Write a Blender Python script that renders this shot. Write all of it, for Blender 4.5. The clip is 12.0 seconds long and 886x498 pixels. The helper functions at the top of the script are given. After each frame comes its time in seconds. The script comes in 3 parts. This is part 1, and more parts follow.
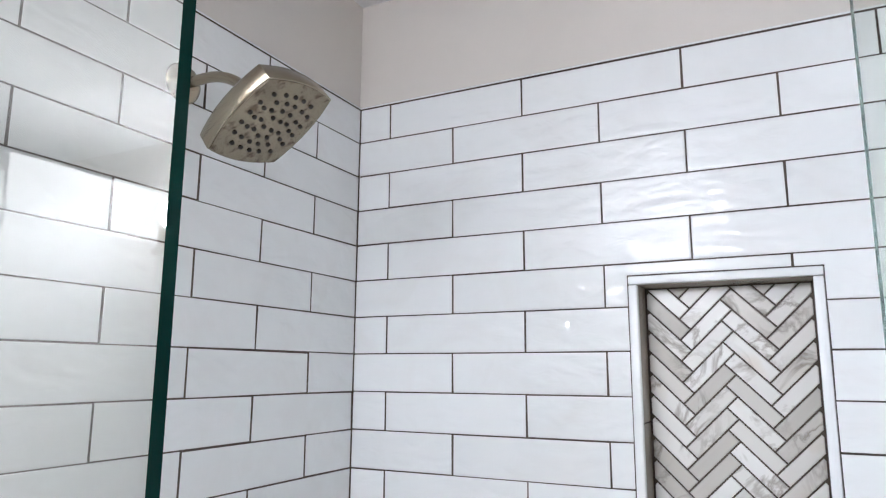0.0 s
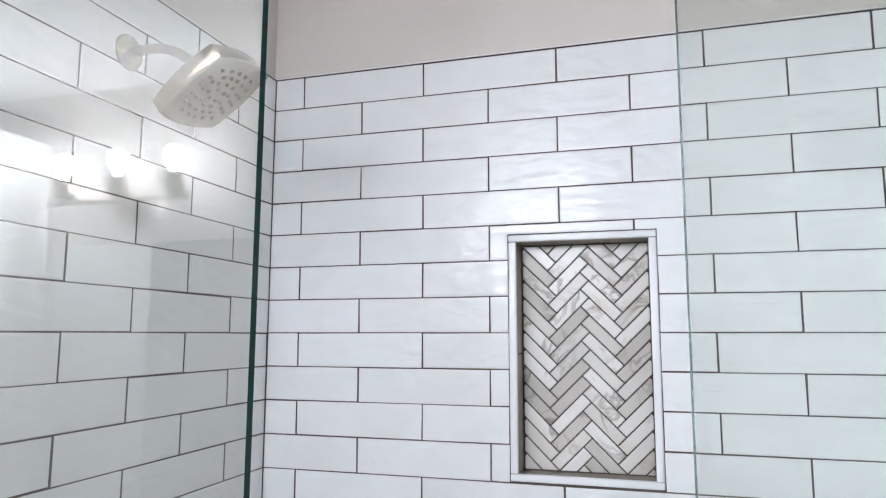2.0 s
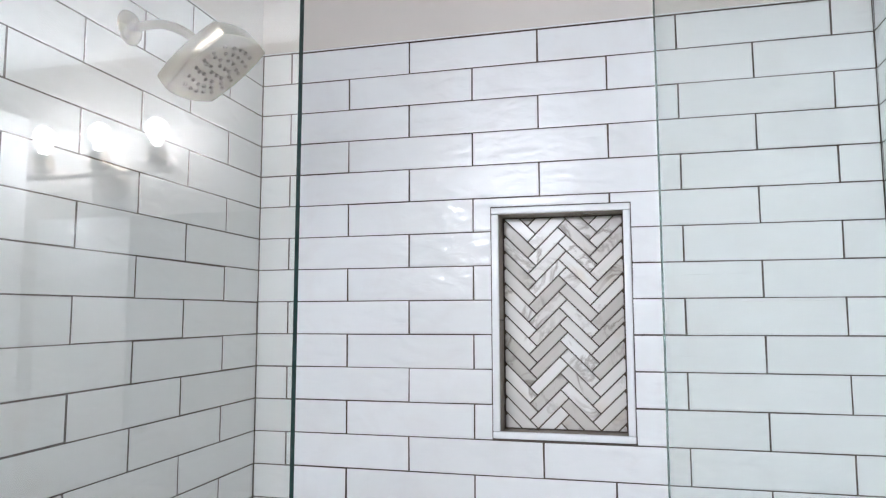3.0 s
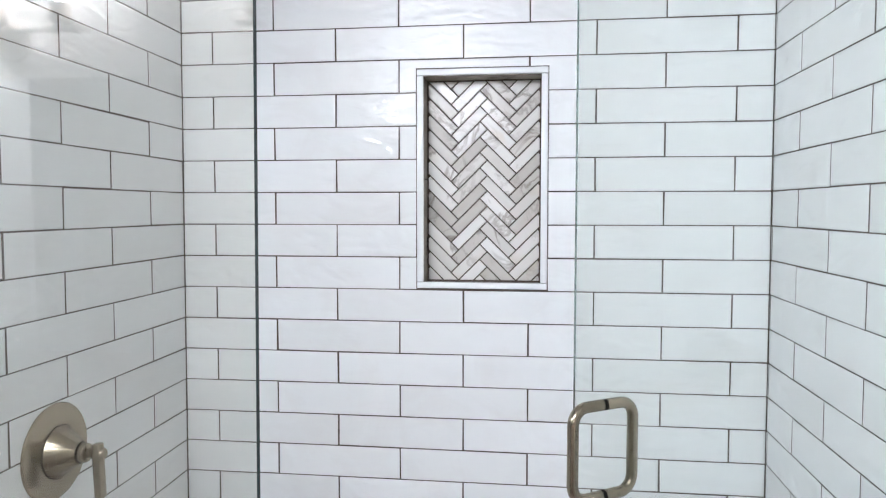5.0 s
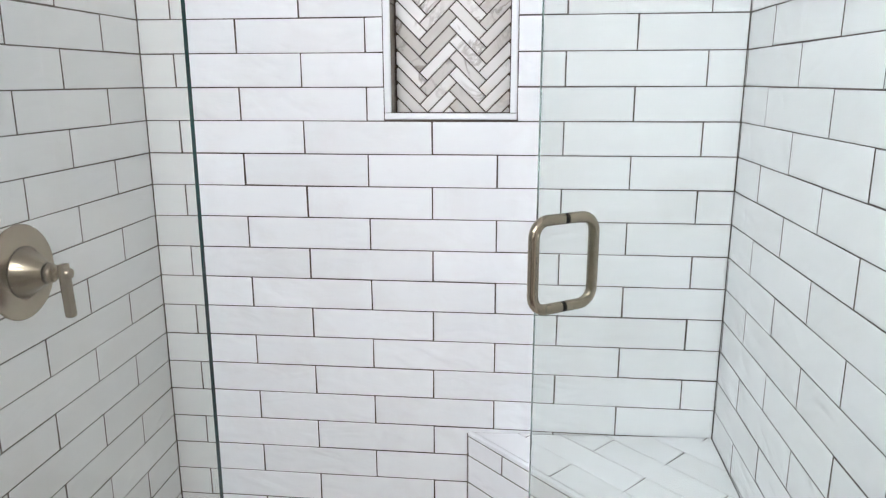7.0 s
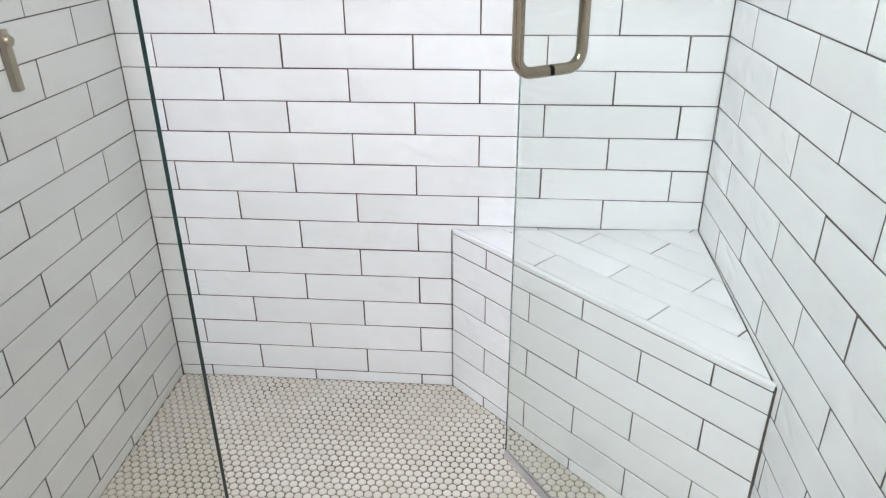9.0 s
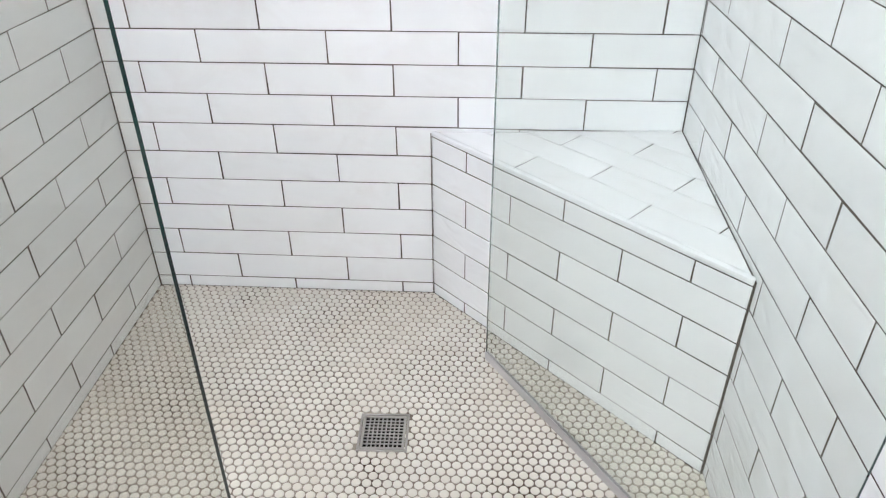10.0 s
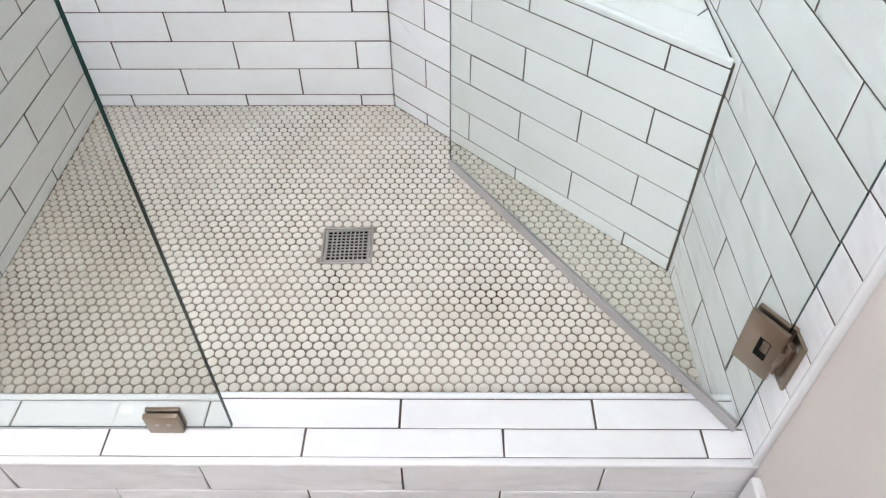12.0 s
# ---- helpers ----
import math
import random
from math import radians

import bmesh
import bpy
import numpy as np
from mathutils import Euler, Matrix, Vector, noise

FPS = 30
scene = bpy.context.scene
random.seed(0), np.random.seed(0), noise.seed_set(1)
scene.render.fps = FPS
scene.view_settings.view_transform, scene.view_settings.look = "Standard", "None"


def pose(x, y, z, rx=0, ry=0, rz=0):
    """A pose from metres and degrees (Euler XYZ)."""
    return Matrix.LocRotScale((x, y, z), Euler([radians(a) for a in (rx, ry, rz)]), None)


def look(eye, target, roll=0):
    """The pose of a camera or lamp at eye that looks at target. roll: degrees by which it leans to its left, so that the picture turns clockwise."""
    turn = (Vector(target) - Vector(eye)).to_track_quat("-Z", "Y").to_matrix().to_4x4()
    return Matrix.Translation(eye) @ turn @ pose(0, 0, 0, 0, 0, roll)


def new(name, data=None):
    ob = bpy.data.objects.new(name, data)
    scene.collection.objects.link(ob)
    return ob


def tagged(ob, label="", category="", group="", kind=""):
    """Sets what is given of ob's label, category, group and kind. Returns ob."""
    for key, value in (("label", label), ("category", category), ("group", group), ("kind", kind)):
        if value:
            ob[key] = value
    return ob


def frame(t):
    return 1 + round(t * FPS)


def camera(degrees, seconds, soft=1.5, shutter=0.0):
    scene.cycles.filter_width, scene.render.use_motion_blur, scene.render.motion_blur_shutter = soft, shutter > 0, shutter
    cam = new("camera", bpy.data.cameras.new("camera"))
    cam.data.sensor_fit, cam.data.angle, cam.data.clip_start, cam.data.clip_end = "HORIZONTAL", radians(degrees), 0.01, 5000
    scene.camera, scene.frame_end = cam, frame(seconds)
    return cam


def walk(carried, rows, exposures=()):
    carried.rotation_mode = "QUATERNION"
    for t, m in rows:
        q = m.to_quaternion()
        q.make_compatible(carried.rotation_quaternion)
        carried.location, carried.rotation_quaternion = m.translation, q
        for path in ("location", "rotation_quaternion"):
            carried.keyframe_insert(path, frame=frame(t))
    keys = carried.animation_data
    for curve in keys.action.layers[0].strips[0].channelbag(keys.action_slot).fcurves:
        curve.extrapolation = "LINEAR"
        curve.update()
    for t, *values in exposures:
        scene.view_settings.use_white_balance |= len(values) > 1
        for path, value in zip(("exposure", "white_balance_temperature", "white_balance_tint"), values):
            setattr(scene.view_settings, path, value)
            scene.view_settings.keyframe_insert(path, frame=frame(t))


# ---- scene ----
cam = camera(64.6, 12.0, soft=1.2)
PATH = [
    (0, (0.858, -1.265, 1.65), (-0.048, 0.485, 1.991), 0.2),
    (0.5, (0.868, -1.32, 1.639), (0.077, 0.491, 1.941), 0.3),
    (1, (0.867, -1.392, 1.628), (0.188, 0.468, 1.908), 0.1),
    (1.5, (0.895, -1.45, 1.615), (0.252, 0.426, 1.872), 0.0),
    (2, (0.887, -1.499, 1.601), (0.306, 0.4, 1.844), 0.0),
    (2.5, (0.872, -1.546, 1.59), (0.333, 0.368, 1.811), -0.1),
    (4.5, (0.859, -1.652, 1.509), (0.553, 0.324, 1.489), -0.1),
    (5, (0.853, -1.666, 1.487), (0.601, 0.315, 1.372), -0.0),
    (5.5, (0.865, -1.673, 1.461), (0.656, 0.305, 1.252), -0.2),
    (6, (0.875, -1.676, 1.438), (0.663, 0.291, 1.142), -0.2),
    (6.5, (0.886, -1.668, 1.413), (0.676, 0.284, 1.029), -0.3),
    (7, (0.893, -1.66, 1.384), (0.686, 0.274, 0.917), -0.2),
    (9, (0.908, -1.632, 1.238), (0.74, 0.157, 0.36), -0.6),
    (9.5, (0.919, -1.629, 1.21), (0.774, 0.11, 0.233), -0.6),
    (10, (0.914, -1.624, 1.186), (0.802, 0.06, 0.112), -0.4),
    (10.5, (0.912, -1.617, 1.162), (0.826, 0.005, -0.006), -0.5),
    (11, (0.914, -1.622, 1.132), (0.866, -0.061, -0.117), -0.1),
    (11.5, (0.925, -1.612, 1.113), (0.892, -0.132, -0.233), -0.4),
    (12, (0.931, -1.609, 1.086), (0.909, -0.209, -0.342), -0.6),
]
EXPOSURES = [(0, 0.67, 5700, 12), (2.5, 0.63, 5680, 12), (5.5, 0.79, 5720, 12), (7.0, 0.90, 5830, 12.5), (9.5, 1.14, 5880, 12.5), (12, 1.18, 5880, 12)]
walk(cam, [(t, look(eye, target, roll)) for t, eye, target, roll in PATH], EXPOSURES)

# ---------------------------------------------------------------- world
world = bpy.data.worlds.new("world")
scene.world = world
world.use_nodes = True
world.node_tree.nodes["Background"].inputs[0].default_value = (0.8, 0.88, 1.0, 1)
world.node_tree.nodes["Background"].inputs[1].default_value = 0.05
BULB_STRENGTH = 126.0
# emission of the unseen lamp added on the bathroom ceiling as fill
FILL_STRENGTH = 10.0

# ---------------------------------------------------------------- sizes
XL, XR = -0.021, 1.395            # side walls at floor level, tile face
LEAN_L, LEAN_R = 0.0057, -0.0028  # lean of the side walls, metres of x for a metre of height
P, Z0 = 0.0785, 0.45              # row pitch, height of the lowest joint in rows
TOP = 28                          # rows of tile above that joint
PITCH = 0.3085                    # tile pitch along a wall
GAP = 0.0022
ZT = (TOP + Z0) * P               # top of the tiles
CEIL = 2.492
FLOOR_OUT = -0.03                 # bathroom floor
GLASS_Y = -1.039
CURB_IN, CURB_OUT, CURB_Z = -0.976, -1.103, 0.106
ROOM_L, ROOM_BACK = -2.62, -2.59


# ---------------------------------------------------------------- materials
def mat(name, color, rough=0.5, metal=0.0):
    m = bpy.data.materials.new(name)
    m.use_nodes = True
    n = m.node_tree.nodes["Principled BSDF"]
    n.inputs["Base Color"].default_value = (*color, 1)
    n.inputs["Roughness"].default_value = rough
    n.inputs["Metallic"].default_value = metal
    return m, m.node_tree, n


def node(tree, kind, **values):
    n = tree.nodes.new(kind)
    for key, value in values.items():
        n.inputs[key].default_value = value
    return n


def position(tree, spread=0.0):
    """World position, shifted by a random amount for each object where spread is given."""
    geo = tree.nodes.new("ShaderNodeNewGeometry")
    if not spread:
        return geo.outputs["Position"]
    info = tree.nodes.new("ShaderNodeObjectInfo")
    mul = tree.nodes.new("ShaderNodeMath")
    mul.operation = "MULTIPLY"
    mul.inputs[1].default_value = spread
    tree.links.new(info.outputs["Random"], mul.inputs[0])
    add = tree.nodes.new("ShaderNodeVectorMath")
    add.operation = "ADD"
    tree.links.new(geo.outputs["Position"], add.inputs[0])
    tree.links.new(mul.outputs[0], add.inputs[1])
    return add.outputs[0]


def noise_of(tree, where, scale, detail=2.0, rough=0.5, distortion=0.0):
    n = node(tree, "ShaderNodeTexNoise", Scale=scale, Detail=detail, Roughness=rough, Distortion=distortion)
    tree.links.new(where, n.inputs["Vector"])
    return n.outputs["Fac"]


def ramp(tree, fac, stops):
    r = tree.nodes.new("ShaderNodeValToRGB")
    e = r.color_ramp.elements
    while len(e) < len(stops):
        e.new(0.5)
    for el, (pos, col) in zip(e, stops):
        el.position, el.color = pos, (*col, 1)
    tree.links.new(fac, r.inputs[0])
    return r.outputs[0]


def mix(tree, kind, fac, a, b):
    m = tree.nodes.new("ShaderNodeMix")
    m.data_type, m.blend_type = "RGBA", kind
    if isinstance(fac, float):
        m.inputs[0].default_value = fac
    else:
        tree.links.new(fac, m.inputs[0])
    for sock, val in ((m.inputs[6], a), (m.inputs[7], b)):
        if isinstance(val, tuple):
            sock.default_value = (*val, 1)
        else:
            tree.links.new(val, sock)
    return m.outputs[2]


def bump(tree, shader, heights):
    """heights: (socket, strength, distance) laid on one another."""
    last = None
    for height, strength, distance in heights:
        b = tree.nodes.new("ShaderNodeBump")
        b.inputs["Strength"].default_value = strength
        b.inputs["Distance"].default_value = distance
        tree.links.new(height, b.inputs["Height"])
        if last:
            tree.links.new(last, b.inputs["Normal"])
        last = b.outputs[0]
    tree.links.new(last, shader.inputs["Normal"])


def glazed_tile(name, base, vein):
    """Hand-finished white glaze: wavy gloss, faint grey clouds."""
    m, t, s = mat(name, base, 0.07)
    s.inputs["Specular IOR Level"].default_value = 0.38
    where = position(t, 37.0)
    cloud = noise_of(t, where, 5.0, 4.0, 0.6, 1.2)
    soft = ramp(t, cloud, [(0.36, vein), (0.52, base), (1.0, base)])
    tone = t.nodes.new("ShaderNodeObjectInfo").outputs["Random"]
    shade = ramp(t, tone, [(0.0, (0.94, 0.94, 0.935)), (1.0, (1, 1, 1))])
    t.links.new(mix(t, "MULTIPLY", 1.0, soft, shade), s.inputs["Base Color"])
    patch = noise_of(t, where, 3.0, 1.0)
    t.links.new(ramp(t, patch, [(0.3, (0.06, 0.06, 0.06)), (0.75, (0.12, 0.12, 0.12))]), s.inputs["Roughness"])
    long = t.nodes.new("ShaderNodeVectorMath")
    long.operation = "MULTIPLY"
    long.inputs[1].default_value = (0.5, 0.5, 1.0)
    t.links.new(where, long.inputs[0])
    bump(t, s, [(noise_of(t, long.outputs[0], 15.0, 1.0, 0.5, 1.3), 0.7, 0.0062), (noise_of(t, long.outputs[0], 42.0, 1.0, 0.5, 1.8), 0.4, 0.0014)])
    return m


def plaster(name, color, rough=0.75):
    m, t, s = mat(name, color, rough)
    where = position(t)
    big = noise_of(t, where, 1.3, 3.0)
    t.links.new(mix(t, "MULTIPLY", 1.0, color, ramp(t, big, [(0.3, (0.94, 0.94, 0.94)), (0.7, (1, 1, 1))])), s.inputs["Base Color"])
    bump(t, s, [(noise_of(t, where, 240.0, 3.0, 0.6), 0.25, 0.0008), (noise_of(t, where, 30.0, 2.0), 0.15, 0.002)])
    return m


def grout_of(name, light, dark):
    m, t, s = mat(name, light, 0.9)
    where = position(t)
    stain = noise_of(t, where, 4.0, 4.0, 0.6)
    grain = noise_of(t, where, 420.0, 2.0)
    c = ramp(t, stain, [(0.38, dark), (0.62, light)])
    t.links.new(mix(t, "MULTIPLY", 1.0, c, ramp(t, grain, [(0.3, (0.8, 0.8, 0.8)), (0.7, (1, 1, 1))])), s.inputs["Base Color"])
    bump(t, s, [(grain, 0.5, 0.0006)])
    return m


def marble_of(name, tones):
    m, t, s = mat(name, tones[2], 0.22)
    where = position(t, 53.0)
    tone = t.nodes.new("ShaderNodeObjectInfo").outputs["Random"]
    base = ramp(t, tone, list(zip((0.0, 0.3, 0.55, 1.0), tones)))
    warp = noise_of(t, where, 7.0, 5.0, 0.6, 0.9)
    veins = ramp(t, warp, [(0.0, (1, 1, 1)), (0.45, (1, 1, 1)), (0.5, (0.50, 0.47, 0.44)), (0.54, (1, 1, 1)), (1.0, (1, 1, 1))])
    where_vein = ramp(t, noise_of(t, where, 6.0, 2.0), [(0.44, (0, 0, 0)), (0.60, (1, 1, 1))])
    c = mix(t, "MULTIPLY", where_vein, base, veins)
    rust = ramp(t, noise_of(t, where, 7.0, 3.0), [(0.60, (1, 1, 1)), (0.76, (0.88, 0.81, 0.72))])
    t.links.new(mix(t, "MULTIPLY", 1.0, c, rust), s.inputs["Base Color"])
    bump(t, s, [(noise_of(t, where, 60.0, 3.0), 0.1, 0.0008)])
    return m


def penny_of(name):
    m, t, s = mat(name, (0.74, 0.70, 0.63), 0.38)
    where = position(t)
    island = t.nodes.new("ShaderNodeNewGeometry").outputs["Random Per Island"]
    tone = t.nodes.new("ShaderNodeObjectInfo").outputs["Random"]
    both = t.nodes.new("ShaderNodeMath")
    both.operation = "ADD"
    t.links.new(island, both.inputs[0])
    t.links.new(tone, both.inputs[1])
    wrap = t.nodes.new("ShaderNodeMath")
    wrap.operation = "FRACT"
    t.links.new(both.outputs[0], wrap.inputs[0])
    c = ramp(t, wrap.outputs[0], [(0.0, (0.672, 0.637, 0.565)), (0.5, (0.705, 0.674, 0.602)), (1.0, (0.73, 0.704, 0.637))])
    worn = ramp(t, noise_of(t, where, 3.2, 4.0, 0.6), [(0.3, (0.90, 0.87, 0.83)), (0.65, (1, 1, 1))])
    t.links.new(mix(t, "MULTIPLY", 1.0, c, worn), s.inputs["Base Color"])
    bump(t, s, [(noise_of(t, where, 160.0, 2.0), 0.12, 0.0005)])
    return m


def nickel_of(name, color, rough):
    m, t, s = mat(name, color, rough, 1.0)
    where = position(t)
    spots = noise_of(t, where, 45.0, 2.0, 0.5)
    t.links.new(mix(t, "MULTIPLY", 1.0, color, ramp(t, spots, [(0.2, (0.95, 0.945, 0.94)), (0.8, (1, 1, 1))])), s.inputs["Base Color"])
    t.links.new(ramp(t, spots, [(0.2, (rough + 0.03,) * 3), (0.8, (rough,) * 3)]), s.inputs["Roughness"])
    return m


TILE = glazed_tile("white_glaze", (0.87, 0.88, 0.885), (0.845, 0.847, 0.847))
TRIM = mat("white_trim", (0.86, 0.87, 0.875), 0.25)[0]
PAINT = plaster("greige_paint", (0.69, 0.645, 0.60))
CEILING = plaster("ceiling_white", (0.84, 0.83, 0.82))
GROUT = grout_of("wall_grout", (0.115, 0.091, 0.071), (0.06, 0.046, 0.035))


def stained(m, color, scale, low, high):
    """Lays patches of a stain over a material's base colour."""
    t = m.node_tree
    sh = t.nodes["Principled BSDF"]
    base = sh.inputs["Base Color"].links[0].from_socket
    spot = ramp(t, noise_of(t, position(t), scale, 3.0, 0.6), [(low, (0, 0, 0)), (high, (1, 1, 1))])
    t.links.new(mix(t, "MIX", spot, base, color), sh.inputs["Base Color"])
    return m


GROUT_FLOOR = grout_of("floor_grout", (0.39, 0.335, 0.275), (0.205, 0.165, 0.128))
stained(GROUT_FLOOR, (0.075, 0.045, 0.028), 5.5, 0.60, 0.72)
GROUT_NICHE = grout_of("niche_grout", (0.12, 0.094, 0.072), (0.065, 0.049, 0.036))
MARBLE = marble_of("calacatta", ((0.50, 0.475, 0.435), (0.665, 0.64, 0.60), (0.80, 0.785, 0.755), (0.87, 0.86, 0.84)))
# beige marble of the reveals, with the recess's shade darkened into its tones
REVEAL = marble_of("shaded_beige_marble", ((0.27, 0.23, 0.185), (0.31, 0.27, 0.22), (0.34, 0.295, 0.24), (0.37, 0.325, 0.27)))
PENNY = penny_of("penny_porcelain")
NICKEL = nickel_of("brushed_nickel", (0.36, 0.31, 0.232), 0.20)
NICKEL_HEAD = nickel_of("spotted_nickel", (0.265, 0.222, 0.158), 0.22)
stained(NICKEL_HEAD, (0.12, 0.088, 0.058), 60.0, 0.54, 0.66)
NICKEL_DARK = nickel_of("bronzed_nickel", (0.31, 0.245, 0.185), 0.28)
STEEL = nickel_of("drain_steel", (0.46, 0.43, 0.40), 0.33)
BLACK = mat("dark_gap", (0.010, 0.009, 0.008), 0.9)[0]
BLACK.node_tree.nodes["Principled BSDF"].inputs["Specular IOR Level"].default_value = 0.1
RUBBER = mat("nozzle_rubber", (0.028, 0.022, 0.017), 0.55)[0]
WOODWORK = plaster("baseboard_white", (0.80, 0.79, 0.78), 0.4)
STONE_FLOOR = plaster("bathroom_floor_tile", (0.25, 0.195, 0.165), 0.4)
MIRROR = mat("mirror_silver", (0.92, 0.93, 0.93), 0.01, 1.0)[0]


def glass_of(name, tint, ior=1.5):
    m = bpy.data.materials.new(name)
    m.use_nodes = True
    t = m.node_tree
    t.nodes.clear()
    g = t.nodes.new("ShaderNodeBsdfGlass")
    g.inputs["Color"].default_value = (*tint, 1)
    g.inputs["Roughness"].default_value = 0.0
    g.inputs["IOR"].default_value = ior
    o = t.nodes.new("ShaderNodeOutputMaterial")
    t.links.new(g.outputs[0], o.inputs[0])
    return m


GLASS = glass_of("shower_glass", (0.929, 0.944, 0.927), 1.38)
GLASS_PANEL = glass_of("panel_glass", (0.938, 0.945, 0.925), 1.58)
GLASS_EDGE = mat("glass_edge_green", (0.004, 0.038, 0.030), 0.25)[0]
GLASS_EDGE.node_tree.nodes["Principled BSDF"].inputs["Specular IOR Level"].default_value = 0.15
GLASS_EDGE_PALE = glass_of("glass_edge_pale", (0.42, 0.52, 0.50))
VINYL = mat("clear_vinyl", (0.54, 0.51, 0.50), 0.4)[0]
VINYL.node_tree.nodes["Principled BSDF"].inputs["Transmission Weight"].default_value = 0.25


def glow_of(name, color, strength):
    m = bpy.data.materials.new(name)
    m.use_nodes = True
    t = m.node_tree
    t.nodes.clear()
    e = t.nodes.new("ShaderNodeEmission")
    e.inputs[0].default_value = (*color, 1)
    e.inputs[1].default_value = strength
    t.links.new(e.outputs[0], t.nodes.new("ShaderNodeOutputMaterial").inputs[0])
    return m


BULB = glow_of("bulb_glow", (1.0, 0.98, 0.96), BULB_STRENGTH)
FILL_GLOW = glow_of("fill_glow", (1.0, 0.98, 0.96), FILL_STRENGTH)


# ---------------------------------------------------------------- builders
def finish(name, bm, material, smooth=False):
    me = bpy.data.meshes.new(name)
    bmesh.ops.recalc_face_normals(bm, faces=bm.faces[:])
    if smooth:
        for f in bm.faces:
            f.smooth = True
    bm.to_mesh(me)
    bm.free()
    for m in material if isinstance(material, (list, tuple)) else (material,):
        me.materials.append(m)
    if smooth:
        me.set_sharp_from_angle(angle=radians(38))
    return me


def part(name, bm, material, parent=None, label="", smooth=False):
    ob = new(name, finish(name, bm, material, smooth))
    ob.parent = parent
    return tagged(ob, label) if label else ob


def thing(name, label, category, place=(0, 0, 0), kind="", group=""):
    ob = new(name)
    ob.empty_display_size = 0.05
    ob.location = place
    return tagged(ob, label, category, group, kind)


def add_box(bm, lo, hi, bevel=0.0, segments=2):
    lo, hi = Vector(lo), Vector(hi)
    made = bmesh.ops.create_cube(bm, size=1)["verts"]
    for v in made:
        v.co = Vector([(a + b) / 2 + c * (b - a) for a, b, c in zip(lo, hi, v.co)])
    if bevel:
        edges = {e for v in made for e in v.link_edges}
        bmesh.ops.bevel(bm, geom=list(edges), offset=bevel, segments=segments, profile=0.5, affect="EDGES")
    return bm


def box(lo, hi, bevel=0.0, segments=2):
    return add_box(bmesh.new(), lo, hi, bevel, segments)


def lathe(profile, steps=40):
    """profile: (radius, height) pairs, turned about z."""
    bm = bmesh.new()
    rings = []
    for r, h in profile:
        if r < 1e-6:
            rings.append([bm.verts.new((0, 0, h))])
        else:
            rings.append([bm.verts.new((r * math.cos(2 * math.pi * i / steps), r * math.sin(2 * math.pi * i / steps), h)) for i in range(steps)])
    for a, b in zip(rings, rings[1:]):
        for i in range(steps):
            j = (i + 1) % steps
            if len(a) == 1 and len(b) > 1:
                bm.faces.new((a[0], b[i], b[j]))
            elif len(b) == 1 and len(a) > 1:
                bm.faces.new((a[i], a[j], b[0]))
            elif len(a) > 1:
                bm.faces.new((a[i], a[j], b[j], b[i]))
    return bm


def tube(points, radius, steps=18, closed=False):
    """A round bar along points, with capped ends unless it is closed."""
    bm = bmesh.new()
    pts = [Vector(p) for p in points]
    n = len(pts)
    rings, side = [], None
    for i, p in enumerate(pts):
        ahead = pts[(i + 1) % n] if closed else pts[min(i + 1, n - 1)]
        behind = pts[i - 1] if closed else pts[max(i - 1, 0)]
        d = (ahead - behind).normalized()
        if side is None:
            side = d.orthogonal().normalized()
        side = (side - d * side.dot(d)).normalized()
        other = d.cross(side)
        rings.append([bm.verts.new(p + radius * (math.cos(a) * side + math.sin(a) * other)) for a in (2 * math.pi * k / steps for k in range(steps))])
    for i in range(n if closed else n - 1):
        a, b = rings[i], rings[(i + 1) % n]
        for k in range(steps):
            j = (k + 1) % steps
            bm.faces.new((a[k], a[j], b[j], b[k]))
    if not closed:
        bm.faces.new(rings[0])
        bm.faces.new(rings[-1])
    return bm


def moved(bm, m):
    bmesh.ops.transform(bm, matrix=m, verts=bm.verts[:])
    return bm


def frame_of(origin, u, v):
    """A flat frame: u and v along the surface, n = u x v out of it."""
    u, v = Vector(u).normalized(), Vector(v).normalized()
    n = u.cross(v).normalized()
    m = Matrix((u, v, n)).transposed().to_4x4()
    m.translation = Vector(origin)
    return m


def inset(poly, d):
    """The polygon (counter-clockwise) drawn in by d, mitred."""
    out = []
    n = len(poly)
    for i in range(n):
        (ax, ay), (bx, by), (cx, cy) = poly[i - 1], poly[i], poly[(i + 1) % n]
        e, f = Vector((bx - ax, by - ay)), Vector((cx - bx, cy - by))
        e.normalize(), f.normalize()
        p, q = Vector((-e.y, e.x)), Vector((-f.y, f.x))
        k = 1 + p.dot(q)
        s = (p + q) * (d / max(k, 0.15))
        out.append((bx + s.x, by + s.y))
    return out


def clip(poly, a, b, c):
    """The part of a convex polygon where a*x + b*y <= c."""
    out = []
    for i, q in enumerate(poly):
        p = poly[i - 1]
        dp, dq = a * p[0] + b * p[1] - c, a * q[0] + b * q[1] - c
        if (dp <= 0) != (dq <= 0):
            k = dp / (dp - dq)
            out.append((p[0] + k * (q[0] - p[0]), p[1] + k * (q[1] - p[1])))
        if dq <= 0:
            out.append(q)
    return out


def area(poly):
    return sum(p[0] * q[1] - q[0] * p[1] for p, q in zip(poly, poly[1:] + poly[:1])) / 2


SHARED = {}


